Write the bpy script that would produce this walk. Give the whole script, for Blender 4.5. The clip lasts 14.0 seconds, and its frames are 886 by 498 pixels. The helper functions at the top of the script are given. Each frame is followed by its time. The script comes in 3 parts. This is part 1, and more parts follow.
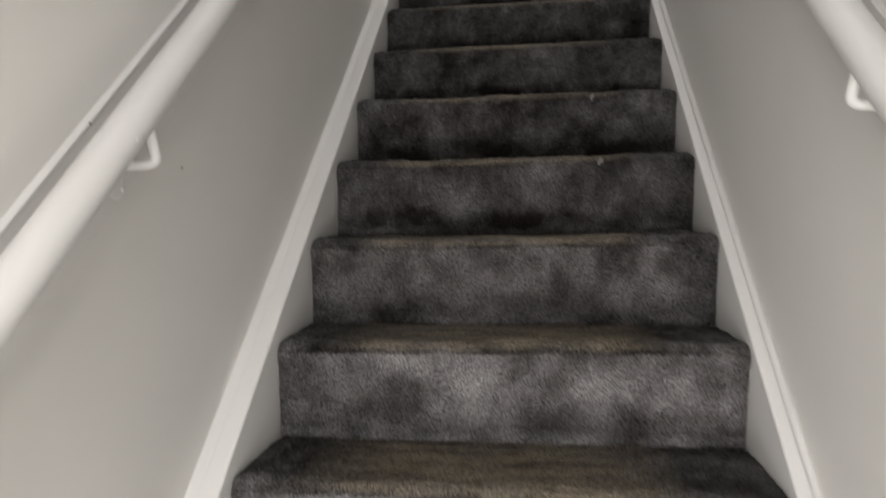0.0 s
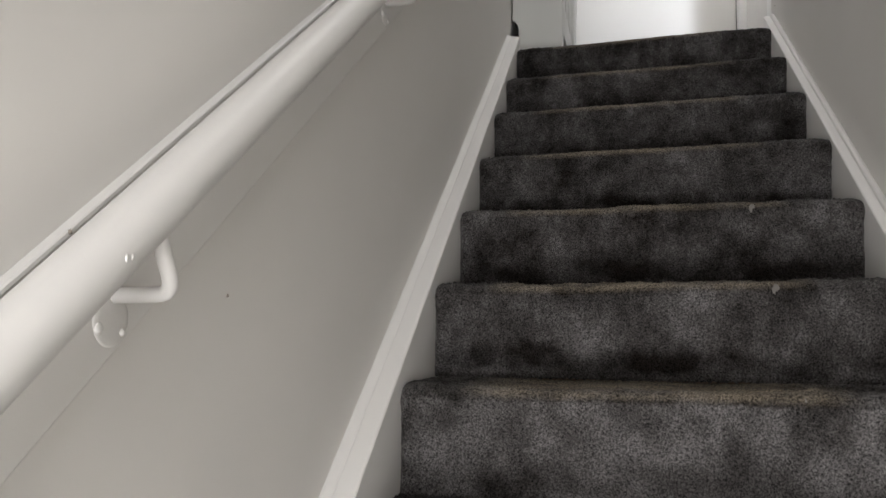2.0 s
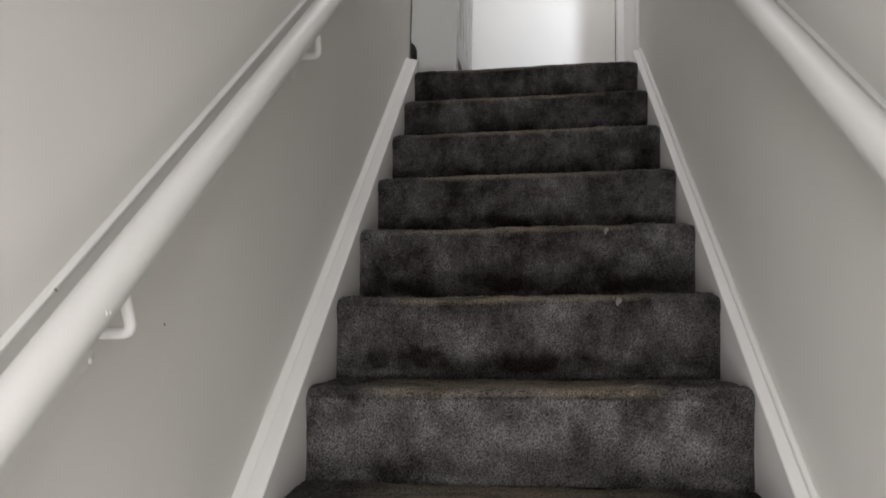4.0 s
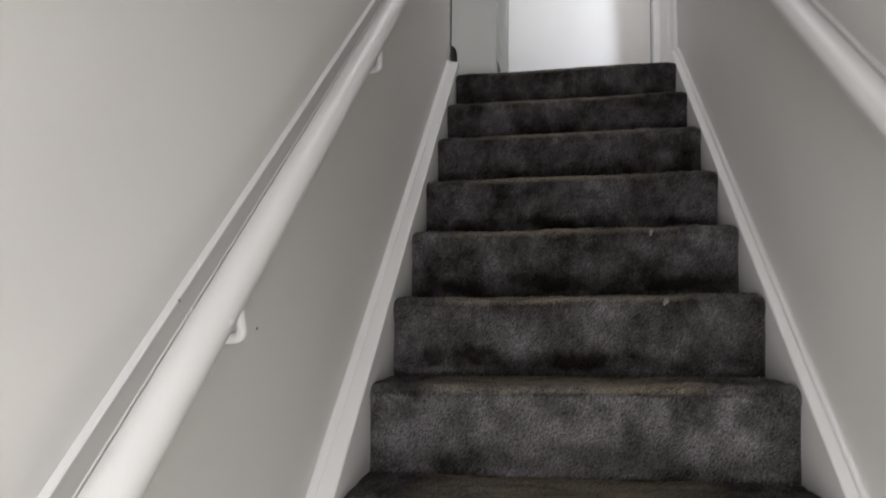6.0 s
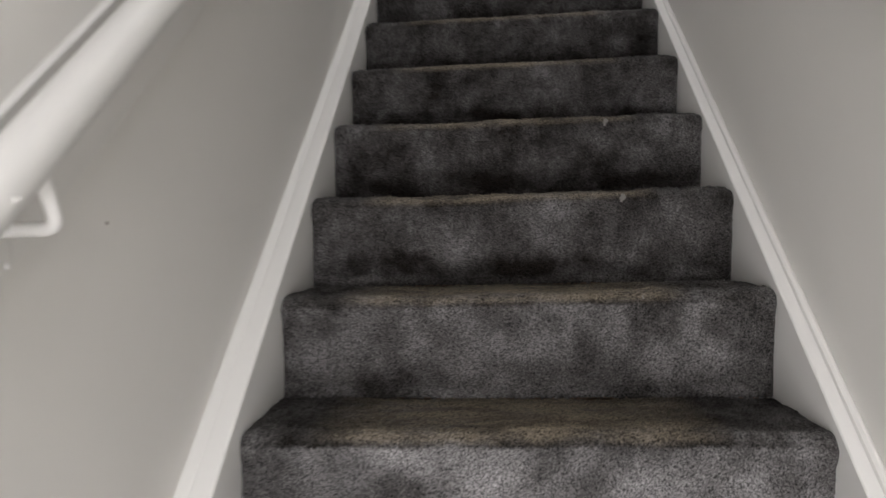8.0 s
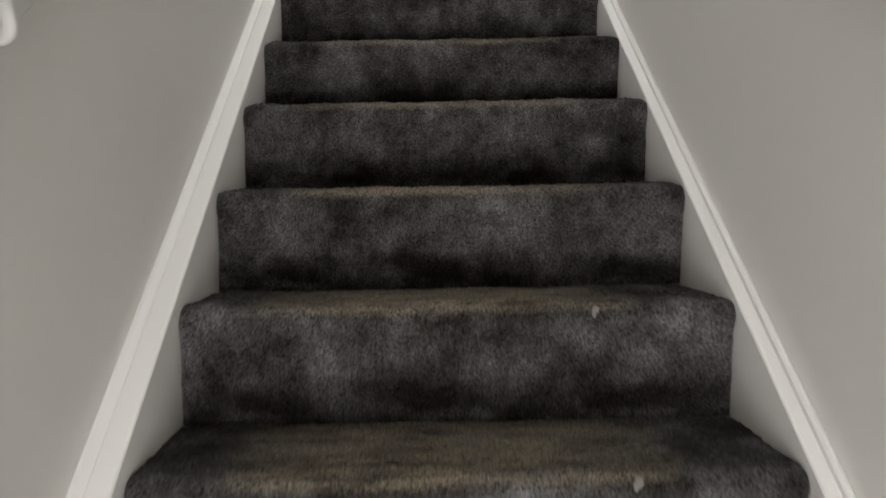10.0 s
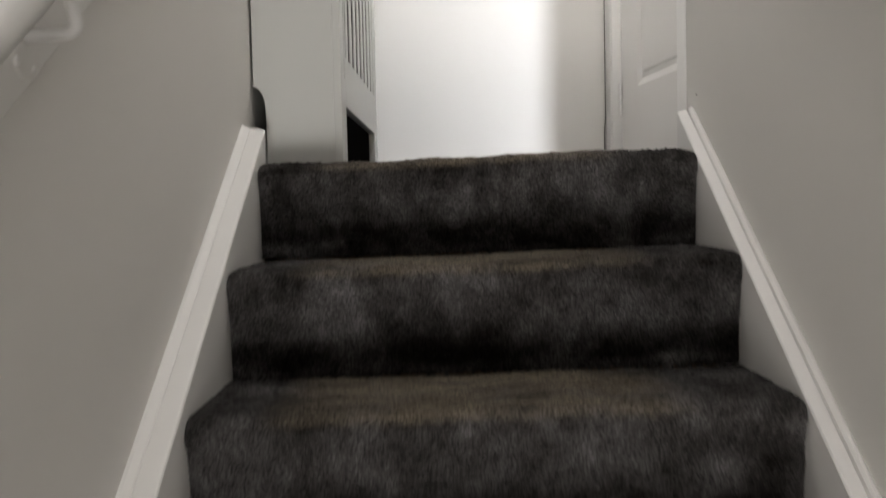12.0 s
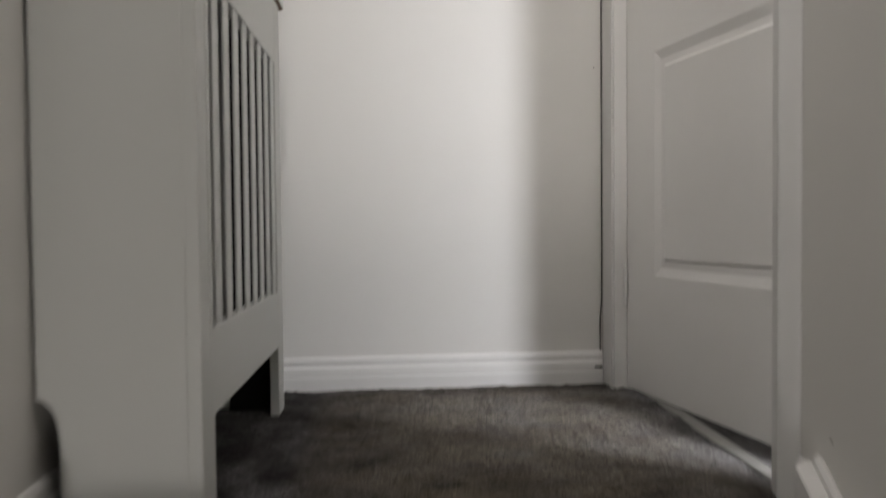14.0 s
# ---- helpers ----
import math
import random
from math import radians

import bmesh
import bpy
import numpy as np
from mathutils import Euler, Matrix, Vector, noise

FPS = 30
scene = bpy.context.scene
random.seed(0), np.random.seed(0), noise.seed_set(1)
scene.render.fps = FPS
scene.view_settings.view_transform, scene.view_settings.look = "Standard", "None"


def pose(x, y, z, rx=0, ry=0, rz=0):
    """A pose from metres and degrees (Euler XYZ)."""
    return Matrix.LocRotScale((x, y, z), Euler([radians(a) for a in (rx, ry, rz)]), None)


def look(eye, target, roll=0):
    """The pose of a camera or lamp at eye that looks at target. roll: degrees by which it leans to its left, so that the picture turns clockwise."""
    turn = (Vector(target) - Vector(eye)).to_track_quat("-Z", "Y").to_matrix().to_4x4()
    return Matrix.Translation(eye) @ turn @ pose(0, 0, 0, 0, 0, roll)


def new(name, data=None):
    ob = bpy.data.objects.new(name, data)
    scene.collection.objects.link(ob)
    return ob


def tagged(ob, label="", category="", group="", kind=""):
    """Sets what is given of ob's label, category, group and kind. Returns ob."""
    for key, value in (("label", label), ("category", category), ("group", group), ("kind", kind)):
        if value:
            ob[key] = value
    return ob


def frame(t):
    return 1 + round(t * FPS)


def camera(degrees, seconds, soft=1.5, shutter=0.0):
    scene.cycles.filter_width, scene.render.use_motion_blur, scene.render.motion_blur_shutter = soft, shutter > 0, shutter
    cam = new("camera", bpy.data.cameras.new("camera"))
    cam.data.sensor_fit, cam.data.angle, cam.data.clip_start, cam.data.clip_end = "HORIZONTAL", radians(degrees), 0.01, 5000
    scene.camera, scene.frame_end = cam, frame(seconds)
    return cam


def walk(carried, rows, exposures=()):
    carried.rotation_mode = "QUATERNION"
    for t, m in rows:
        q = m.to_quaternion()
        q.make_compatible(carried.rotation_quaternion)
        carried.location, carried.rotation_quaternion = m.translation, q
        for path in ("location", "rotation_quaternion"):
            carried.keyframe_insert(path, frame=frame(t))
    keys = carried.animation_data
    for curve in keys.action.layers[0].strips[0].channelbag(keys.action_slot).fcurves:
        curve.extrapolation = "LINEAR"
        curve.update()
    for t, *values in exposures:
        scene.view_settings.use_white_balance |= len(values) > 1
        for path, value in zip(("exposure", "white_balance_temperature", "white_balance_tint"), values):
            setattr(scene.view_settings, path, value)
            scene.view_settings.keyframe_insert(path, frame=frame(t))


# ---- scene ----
cam = camera(60.53, 14.0, soft=1.5, shutter=0.6)
# seconds, place (hall floor is z = 0), yaw, pitch, roll
ROWS = [
    (0.0, 0.035, -2.967, 1.346, 6.10, -1.42, -0.38),
    (0.5, 0.002, -2.865, 1.394, 8.09, 1.39, -1.21),
    (1.0, -0.015, -2.686, 1.417, 10.17, 4.56, -1.98),
    (1.5, -0.039, -2.628, 1.419, 12.06, 6.50, -2.27),
    (2.0, -0.065, -2.619, 1.391, 12.94, 7.21, -1.72),
    (2.5, -0.052, -2.640, 1.385, 12.34, 7.12, -0.91),
    (3.0, -0.014, -2.726, 1.407, 8.90, 6.28, -0.39),
    (3.2, 0.003, -2.751, 1.394, 7.55, 5.80, -0.25),
    (5.3, -0.006, -2.954, 1.490, 5.48, 8.52, -1.21),
    (5.5, -0.022, -2.954, 1.481, 6.19, 8.20, -1.24),
    (6.0, -0.053, -2.941, 1.439, 7.92, 6.07, -0.90),
    (6.5, -0.081, -2.901, 1.421, 8.56, 4.00, -0.53),
    (7.0, -0.059, -2.877, 1.414, 8.38, 1.98, -0.04),
    (7.2, -0.040, -2.853, 1.393, 8.05, 1.72, 0.11),
    (9.3, -0.066, -2.308, 1.636, -2.73, -2.30, -0.57),
    (9.5, -0.025, -2.244, 1.720, -2.06, -2.14, -0.34),
    (10.0, -0.070, -2.071, 1.830, -2.30, -1.71, -0.19),
    (10.5, -0.039, -1.963, 1.952, -2.16, -1.97, 0.36),
    (11.0, 0.024, -1.785, 2.094, 0.00, -2.49, 1.03),
    (11.5, -0.032, -1.622, 2.211, 0.67, -2.94, 1.07),
    (12.0, -0.055, -1.487, 2.360, 0.26, -2.43, 1.29),
    (12.5, -0.049, -1.291, 2.490, 1.08, -2.20, 1.41),
    (13.0, -0.107, -1.125, 2.617, -1.44, -1.65, 0.87),
    (13.5, -0.082, -0.964, 2.712, -3.47, -2.45, 0.65),
    (14.0, -0.067, -0.755, 2.853, -5.11, -1.64, 0.51),
]
EXPOSURES = [(0.0, -0.08, 6500, 12), (0.5, 0.08, 6480, 12), (1.0, 0.1, 6460, 12), (3.0, 0.02, 6440, 12), (6.0, -0.08, 6270, 13), (7.0, -0.12, 6340, 13), (9.5, 0.6, 6400, 11), (10.5, 0.6, 6580, 10), (11.5, 0.5, 6650, 11), (12.0, 0.33, 6670, 12), (12.5, 0.10, 6680, 12), (13.3, -0.27, 6710, 13), (14.0, -0.48, 6740, 13)]
walk(cam, [(t, pose(x, y, z, 90 + pitch, roll, yaw)) for t, x, y, z, yaw, pitch, roll in ROWS], EXPOSURES)

# ---- the plan: metres; y runs up the stairs, the top nosing lies at y = 0 ----
RISE, GOING, WIDTH, STEPS = 0.19, 0.2270, 0.8570, 13
TOP = RISE * STEPS            # landing floor
SLOPE = RISE / GOING
HALF = WIDTH / 2
WALL_L, WALL_R = -0.476, 0.464
FAR = 1.035
FRONT = -3.95
CEIL = TOP + 2.4
DOOR_X = 0.49                 # plaster beside the landing door
DOOR_Y0, DOOR_Y1 = 0.255, 0.955
ROOM_Y, ROOM_X = -1.35, 3.4

# ---- light ----
world = bpy.data.worlds.new("sky")
scene.world = world
world.use_nodes = True
sky = world.node_tree.nodes.new("ShaderNodeTexSky")
sky.sky_type, sky.sun_disc = "NISHITA", False
sky.sun_elevation, sky.sun_rotation = radians(40), radians(200)
back = world.node_tree.nodes["Background"]
back.inputs["Strength"].default_value = 0.1
world.node_tree.links.new(sky.outputs[0], back.inputs["Color"])


def area_light(name, m, wide, high, power, colour):
    data = bpy.data.lights.new(name, "AREA")
    data.shape, data.size, data.size_y, data.energy, data.color = "RECTANGLE", wide, high, power, colour
    lamp = new(name, data)
    lamp.matrix_world = m
    return lamp


# daylight through the glazed front door and bedroom window, plus added overhead fill
area_light("front_door_daylight", look((-0.12, FRONT - 0.03, 0.8), (-0.12, 0.0, 0.95)), 0.46, 1.3, 53, (0.995, 0.985, 0.967))
# unseen overhead lamp, added to brighten the stair walls
area_light("added_overhead_fill", look((0.0, -0.15, CEIL + 0.05), (0.0, -0.15, 0.0)), 0.62, 1.2, 15, (1.0, 0.985, 0.96))
area_light("bedroom_daylight", look((2.1, ROOM_Y - 0.03, TOP + 0.97), (2.1, 1.0, TOP + 0.97)), 1.66, 1.7, 650, (0.89, 0.935, 1.0))

# ---- materials ----


def material(name, colour, rough=0.6, metal=0.0):
    m = bpy.data.materials.new(name)
    m.use_nodes = True
    bsdf = m.node_tree.nodes["Principled BSDF"]
    bsdf.inputs["Base Color"].default_value = (*colour, 1)
    bsdf.inputs["Roughness"].default_value = rough
    bsdf.inputs["Metallic"].default_value = metal
    return m, m.node_tree.nodes, m.node_tree.links, bsdf


def place_in(nodes, links, scale, detail=4.0, rough=0.55, stretch=None):
    """A noise in object space."""
    coord = nodes.new("ShaderNodeTexCoord")
    tex = nodes.new("ShaderNodeTexNoise")
    tex.inputs["Scale"].default_value, tex.inputs["Detail"].default_value, tex.inputs["Roughness"].default_value = scale, detail, rough
    if stretch:
        mapping = nodes.new("ShaderNodeMapping")
        mapping.inputs["Scale"].default_value = stretch
        links.new(coord.outputs["Object"], mapping.inputs["Vector"])
        links.new(mapping.outputs[0], tex.inputs["Vector"])
    else:
        links.new(coord.outputs["Object"], tex.inputs["Vector"])
    return tex


def ramp(nodes, links, source, stops):
    r = nodes.new("ShaderNodeValToRGB")
    els = r.color_ramp.elements
    for i, (at, c) in enumerate(stops):
        e = els[i] if i < 2 else els.new(at)
        e.position, e.color = at, (*c, 1)
    links.new(source, r.inputs[0])
    return r


def bumped(nodes, links, bsdf, height, strength, distance):
    b = nodes.new("ShaderNodeBump")
    b.inputs["Strength"].default_value, b.inputs["Distance"].default_value = strength, distance
    links.new(height, b.inputs["Height"])
    links.new(b.outputs[0], bsdf.inputs["Normal"])
    return b


def painted(name, light, dark, rough, fine=220.0, strength=0.25, distance=0.001):
    m, n, l, b = material(name, light, rough)
    large = place_in(n, l, 1.7, 5.0)
    r = ramp(n, l, large.outputs["Fac"], [(0.35, dark), (0.7, light)])
    l.new(r.outputs[0], b.inputs["Base Color"])
    small = place_in(n, l, fine, 3.0)
    mid = place_in(n, l, fine / 14, 3.0)
    add = n.new("ShaderNodeMath")
    add.operation = "ADD"
    l.new(small.outputs["Fac"], add.inputs[0])
    l.new(mid.outputs["Fac"], add.inputs[1])
    bumped(n, l, b, add.outputs[0], strength, distance)
    return m


WALL = painted("wall_paint", (0.67, 0.655, 0.625), (0.645, 0.63, 0.60), 0.75, 220.0, 0.1)
GLOSS = painted("white_gloss_paint", (0.685, 0.675, 0.655), (0.665, 0.655, 0.635), 0.48, 60.0, 0.12, 0.0008)
BOARD = painted("pale_grey_paint", (0.65, 0.635, 0.605), (0.62, 0.607, 0.58), 0.6)
COVER = painted("white_satin_paint", (0.545, 0.55, 0.528), (0.525, 0.53, 0.508), 0.5, 120.0, 0.08, 0.0006)
DOOR = painted("door_paint", (0.76, 0.745, 0.72), (0.73, 0.715, 0.69), 0.5, 90.0, 0.15, 0.0008)
TRIM = painted("bright_white_gloss", (0.86, 0.855, 0.845), (0.83, 0.825, 0.81), 0.4, 60.0, 0.1, 0.0006)
CEILING = painted("ceiling_paint", (0.8, 0.79, 0.77), (0.78, 0.77, 0.75), 0.8)
MDF = painted("raw_brown_board", (0.16, 0.10, 0.065), (0.11, 0.07, 0.045), 0.7)
# near black: a paint chip, and painted shade inside the radiator cover
DARK = painted("dark_shade_and_chip", (0.010, 0.009, 0.008), (0.006, 0.0055, 0.005), 0.9)
CARPET_BAR = painted("worn_aluminium_bar", (0.20, 0.195, 0.18), (0.14, 0.135, 0.125), 0.5, 180.0, 0.2, 0.0005)
STEEL, *_ = material("brushed_steel", (0.55, 0.54, 0.52), 0.35, 1.0)
BAR = painted("dull_metal_bar", (0.12, 0.115, 0.105), (0.08, 0.075, 0.07), 0.65)
SPECK = painted("grey_brown_scuff", (0.26, 0.23, 0.20), (0.20, 0.175, 0.15), 0.8)
LINT = painted("pale_lint", (0.21, 0.20, 0.185), (0.13, 0.12, 0.11), 0.9, 300.0, 0.8, 0.003)
CHIP = painted("fresh_white_filler", (0.85, 0.85, 0.84), (0.8, 0.8, 0.79), 0.5)


def carpet_material():
    m, n, l, b = material("grey_plush_carpet", (0.06, 0.055, 0.052), 0.95)
    coord = n.new("ShaderNodeTexCoord")
    # brushed patches of pile, lying one way or the other
    patch = place_in(n, l, 9.0, 8.0, 0.72, (1.05, 0.9, 0.85))
    tone = ramp(n, l, patch.outputs["Fac"], [(0.35, (0.009, 0.0072, 0.0063)), (0.48, (0.034, 0.0315, 0.0302)), (0.68, (0.092, 0.0885, 0.0885))])
    # broad drifts where the pile was swept aside
    drift = place_in(n, l, 4.6, 3.0, 0.6, (0.8, 1.0, 1.5))
    swept = ramp(n, l, drift.outputs["Fac"], [(0.36, (0.66, 0.65, 0.64)), (0.50, (1.0, 1.0, 1.0)), (0.66, (1.28, 1.28, 1.29))])
    laid = n.new("ShaderNodeMix")
    laid.data_type, laid.blend_type = "RGBA", "MULTIPLY"
    laid.inputs[0].default_value = 1.0
    l.new(tone.outputs[0], laid.inputs[6])
    l.new(swept.outputs[0], laid.inputs[7])
    # paler where pile stands upright, plus light painted on lower risers and landing
    fluff_and_light = n.new("ShaderNodeAttribute")
    fluff_and_light.attribute_name = "fluff_and_light"
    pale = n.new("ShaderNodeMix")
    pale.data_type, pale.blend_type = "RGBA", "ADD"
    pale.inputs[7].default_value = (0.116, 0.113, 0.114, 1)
    l.new(fluff_and_light.outputs["Fac"], pale.inputs[0])
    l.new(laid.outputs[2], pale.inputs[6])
    # single tufts
    tuft = place_in(n, l, 290.0, 3.0, 0.8)
    tufts = ramp(n, l, tuft.outputs["Fac"], [(0.37, (0.20, 0.20, 0.20)), (0.64, (2.15, 2.14, 2.13))])
    mix = n.new("ShaderNodeMix")
    mix.data_type, mix.blend_type = "RGBA", "MULTIPLY"
    mix.inputs[0].default_value = 1.0
    l.new(tufts.outputs[0], mix.inputs[7])
    # brown wear where feet tread
    wear = n.new("ShaderNodeAttribute")
    wear.attribute_name = "wear"
    streak = place_in(n, l, 15.0, 6.0, 0.68, (0.5, 1.7, 1.0))
    amount = n.new("ShaderNodeMath")
    amount.operation = "MULTIPLY"
    spread = ramp(n, l, streak.outputs["Fac"], [(0.36, (0.22, 0.22, 0.22)), (0.58, (1, 1, 1))])
    l.new(wear.outputs["Fac"], amount.inputs[0])
    l.new(spread.outputs[0], amount.inputs[1])
    brown = n.new("ShaderNodeMix")
    brown.data_type = "RGBA"
    brown.inputs[7].default_value = (0.145, 0.122, 0.091, 1)
    l.new(amount.outputs[0], brown.inputs[0])
    l.new(pale.outputs[2], brown.inputs[6])
    # darker pile inside the band low on each riser
    dark_band = n.new("ShaderNodeAttribute")
    dark_band.attribute_name = "dark_band"
    banded = n.new("ShaderNodeMix")
    banded.data_type = "RGBA"
    banded.inputs[7].default_value = (0.0085, 0.0064, 0.0052, 1)
    l.new(dark_band.outputs["Fac"], banded.inputs[0])
    l.new(brown.outputs[2], banded.inputs[6])
    l.new(banded.outputs[2], mix.inputs[6])
    l.new(mix.outputs[2], b.inputs["Base Color"])
    b.inputs["Diffuse Roughness"].default_value = 1.0
    b.inputs["Sheen Weight"].default_value = 0.06
    b.inputs["Sheen Roughness"].default_value = 0.35
    b.inputs["Specular IOR Level"].default_value = 0.05
    bumped(n, l, b, tuft.outputs["Fac"], 0.7, 0.004)
    return m


CARPET = carpet_material()

# ---- mesh helpers ----


def mesh_of(name, bm, mat):
    me = bpy.data.meshes.new(name)
    bm.normal_update()
    bm.to_mesh(me)
    bm.free()
    me.materials.append(mat)
    return me


def thing(name, bm, mat, label, category, kind="", group="", smooth=False):
    ob = new(name, mesh_of(name, bm, mat))
    if smooth:
        ob.data.shade_smooth()
    return tagged(ob, label, category, group, kind)


def base(name, at, label, category, kind="", group=""):
    ob = new(name)
    ob.location = at
    ob.empty_display_size = 0.05
    return tagged(ob, label, category, group, kind)


def part(name, bm, mat, parent, label="", smooth=False):
    """One mesh under a thing; the mesh is given in world metres unless the thing is moved later."""
    ob = new(name, mesh_of(name, bm, mat))
    if smooth:
        ob.data.shade_smooth()
    ob.parent = parent
    at = Matrix.Translation(parent.location) if parent.parent is None else Matrix.Translation(parent.location + parent.parent.location)
    ob.matrix_parent_inverse = at.inverted() if parent.type == "EMPTY" else Matrix()
    if label:
        ob["label"] = label
    return ob


def box(x0, x1, y0, y1, z0, z1, bevel=0.0, bm=None, segments=2):
    bm = bm or bmesh.new()
    made = bmesh.ops.create_cube(bm, size=1.0, matrix=Matrix.LocRotScale(((x0 + x1) / 2, (y0 + y1) / 2, (z0 + z1) / 2), None, (x1 - x0, y1 - y0, z1 - z0)))
    if bevel:
        edges = list({e for v in made["verts"] for e in v.link_edges})
        bmesh.ops.bevel(bm, geom=edges, offset=bevel, segments=segments, affect="EDGES", profile=0.6)
    return bm


def prism(outline, place, bm=None):
    """A solid between the outline's copies: place(u, v, end) gives the corner for end 0 and 1."""
    bm = bm or bmesh.new()
    a = [bm.verts.new(place(u, v, 0)) for u, v in outline]
    b = [bm.verts.new(place(u, v, 1)) for u, v in outline]
    k = len(outline)
    for i in range(k):
        bm.faces.new((a[i], a[(i + 1) % k], b[(i + 1) % k], b[i]))
    bm.faces.new(a[::-1])
    bm.faces.new(b)
    bmesh.ops.recalc_face_normals(bm, faces=bm.faces[:])
    return bm


def tube(points, radius, sides=16, bm=None, flat=None):
    """A round bar along points, with closed ends."""
    bm = bm or bmesh.new()
    rings = []
    pts = [Vector(p) for p in points]
    for i, p in enumerate(pts):
        d = (pts[min(i + 1, len(pts) - 1)] - pts[max(i - 1, 0)]).normalized()
        side = d.cross(Vector((0, 0, 1)) if abs(d.z) < 0.95 else Vector((0, 1, 0))).normalized()
        up = side.cross(d)
        r = radius[i] if isinstance(radius, (list, tuple)) else radius
        ring = []
        for j in range(sides):
            a = 2 * math.pi * j / sides
            u, v = math.cos(a) * r, math.sin(a) * r
            if flat is not None:
                v = max(v, -flat * r)
            ring.append(bm.verts.new(p + side * u + up * v))
        rings.append(ring)
    for a, b in zip(rings, rings[1:]):
        for j in range(sides):
            bm.faces.new((a[j], a[(j + 1) % sides], b[(j + 1) % sides], b[j]))
    bm.faces.new(rings[0][::-1])
    bm.faces.new(rings[-1])
    bmesh.ops.recalc_face_normals(bm, faces=bm.faces[:])
    return bm


# ---- structure ----
thing("wall_left", box(WALL_L - 0.12, WALL_L, FRONT - 0.1, FAR + 0.12, -0.05, CEIL), WALL, "plain pale grey painted plaster wall beside the stairs", "wall", "structure")
thing("wall_right", box(WALL_R, WALL_R + 0.106, FRONT - 0.1, 0.15, -0.05, CEIL), WALL, "plain pale grey painted plaster wall along the stairs", "wall", "structure")
thing("wall_beside_door", box(DOOR_X, 0.57, 0.1505, DOOR_Y0 - 0.025, TOP - 0.2, CEIL), WALL, "narrow strip of painted wall beside the door", "wall", "structure")
thing("wall_over_door", box(DOOR_X, 0.57, DOOR_Y0 - 0.025, FAR, TOP + 2.03, CEIL), WALL, "painted wall over the bedroom door", "wall", "structure")
thing("wall_behind_hinges", box(DOOR_X, 0.57, DOOR_Y1 + 0.025, FAR, TOP - 0.2, TOP + 2.03), WALL, "narrow strip of painted wall beside the door", "wall", "structure")
thing("wall_far", box(WALL_L, ROOM_X + 0.1, FAR, FAR + 0.12, TOP - 0.3, CEIL), WALL, "off-white painted landing wall caught by daylight", "wall", "structure")
bm = bmesh.new()
# gap over the stairs left open for the added overhead lamp
for x0, x1, y0, y1 in ((WALL_L - 0.12, -0.32, FRONT - 0.1, FAR + 0.12), (0.32, ROOM_X + 0.1, FRONT - 0.1, FAR + 0.12), (-0.32, 0.32, FRONT - 0.1, -0.77), (-0.32, 0.32, 0.47, FAR + 0.12)):
    box(x0, x1, y0, y1, CEIL, CEIL + 0.1, bm=bm)
thing("ceiling", bm, CEILING, "plain white painted ceiling with a gap for the added overhead lamp", "ceiling", "structure")
thing("floor_hall", box(WALL_L - 0.12, WALL_R + 0.1, FRONT - 0.1, -STEPS * GOING + 0.3, -0.1, 0.0), CARPET, "grey carpeted hall floor at the foot of the stairs", "floor", "structure")

# hall wall with its glazed door opening
bm = bmesh.new()
for x0, x1, z0, z1 in ((WALL_L, -0.37, 0, CEIL), (0.37, WALL_R, 0, CEIL), (-0.37, 0.37, 0, 0.12), (-0.37, 0.37, 1.48, CEIL)):
    box(x0, x1, FRONT - 0.1, FRONT, z0, z1, bm=bm)
thing("wall_hall", bm, WALL, "painted hall wall with a glazed opening", "wall", "structure")

# bedroom beyond the door
thing("floor_bedroom", box(0.575, ROOM_X, ROOM_Y, FAR, TOP - 0.1, TOP + 0.003), CARPET, "grey carpeted bedroom floor", "floor", "structure")
thing("wall_bedroom_side", box(ROOM_X, ROOM_X + 0.1, ROOM_Y - 0.1, FAR, TOP - 0.1, CEIL), WALL, "plain painted bedroom wall", "wall", "structure")
bm = bmesh.new()
for x0, x1, z0, z1 in ((0.57, 1.26, -0.1, 2.4), (2.94, ROOM_X, -0.1, 2.4), (1.26, 2.94, -0.1, 0.10), (1.26, 2.94, 1.84, 2.4)):
    box(x0, x1, ROOM_Y - 0.1, ROOM_Y, TOP + z0, TOP + z1, bm=bm)
thing("wall_bedroom_window", bm, WALL, "painted bedroom wall with a wide window opening", "wall", "structure")


# ---- carpet ----
def pile(x, y, z):
    """Height of the uneven carpet pile."""
    p = Vector((x, y, z))
    return 0.0022 * noise.noise(p * 45) + 0.0035 * noise.noise(p * 11)


def tufts(x, y, z):
    """Round tips of single tufts, with creases between them."""
    p = Vector((x, y, z))
    return 0.0075 * abs(noise.noise(p * 120)) + 0.004 * abs(noise.noise(p * 260 + Vector((7, 3, 5))))


def cross_lean(x, k):
    """The flight is not quite square: its right end sits higher and nearer."""
    s = x / HALF
    top = 1.0 if k == 0 else 0.0
    return -0.0155 * s - 0.0088 * s * top, 0.0083 * s - 0.003 * s * top + 0.0028 * top


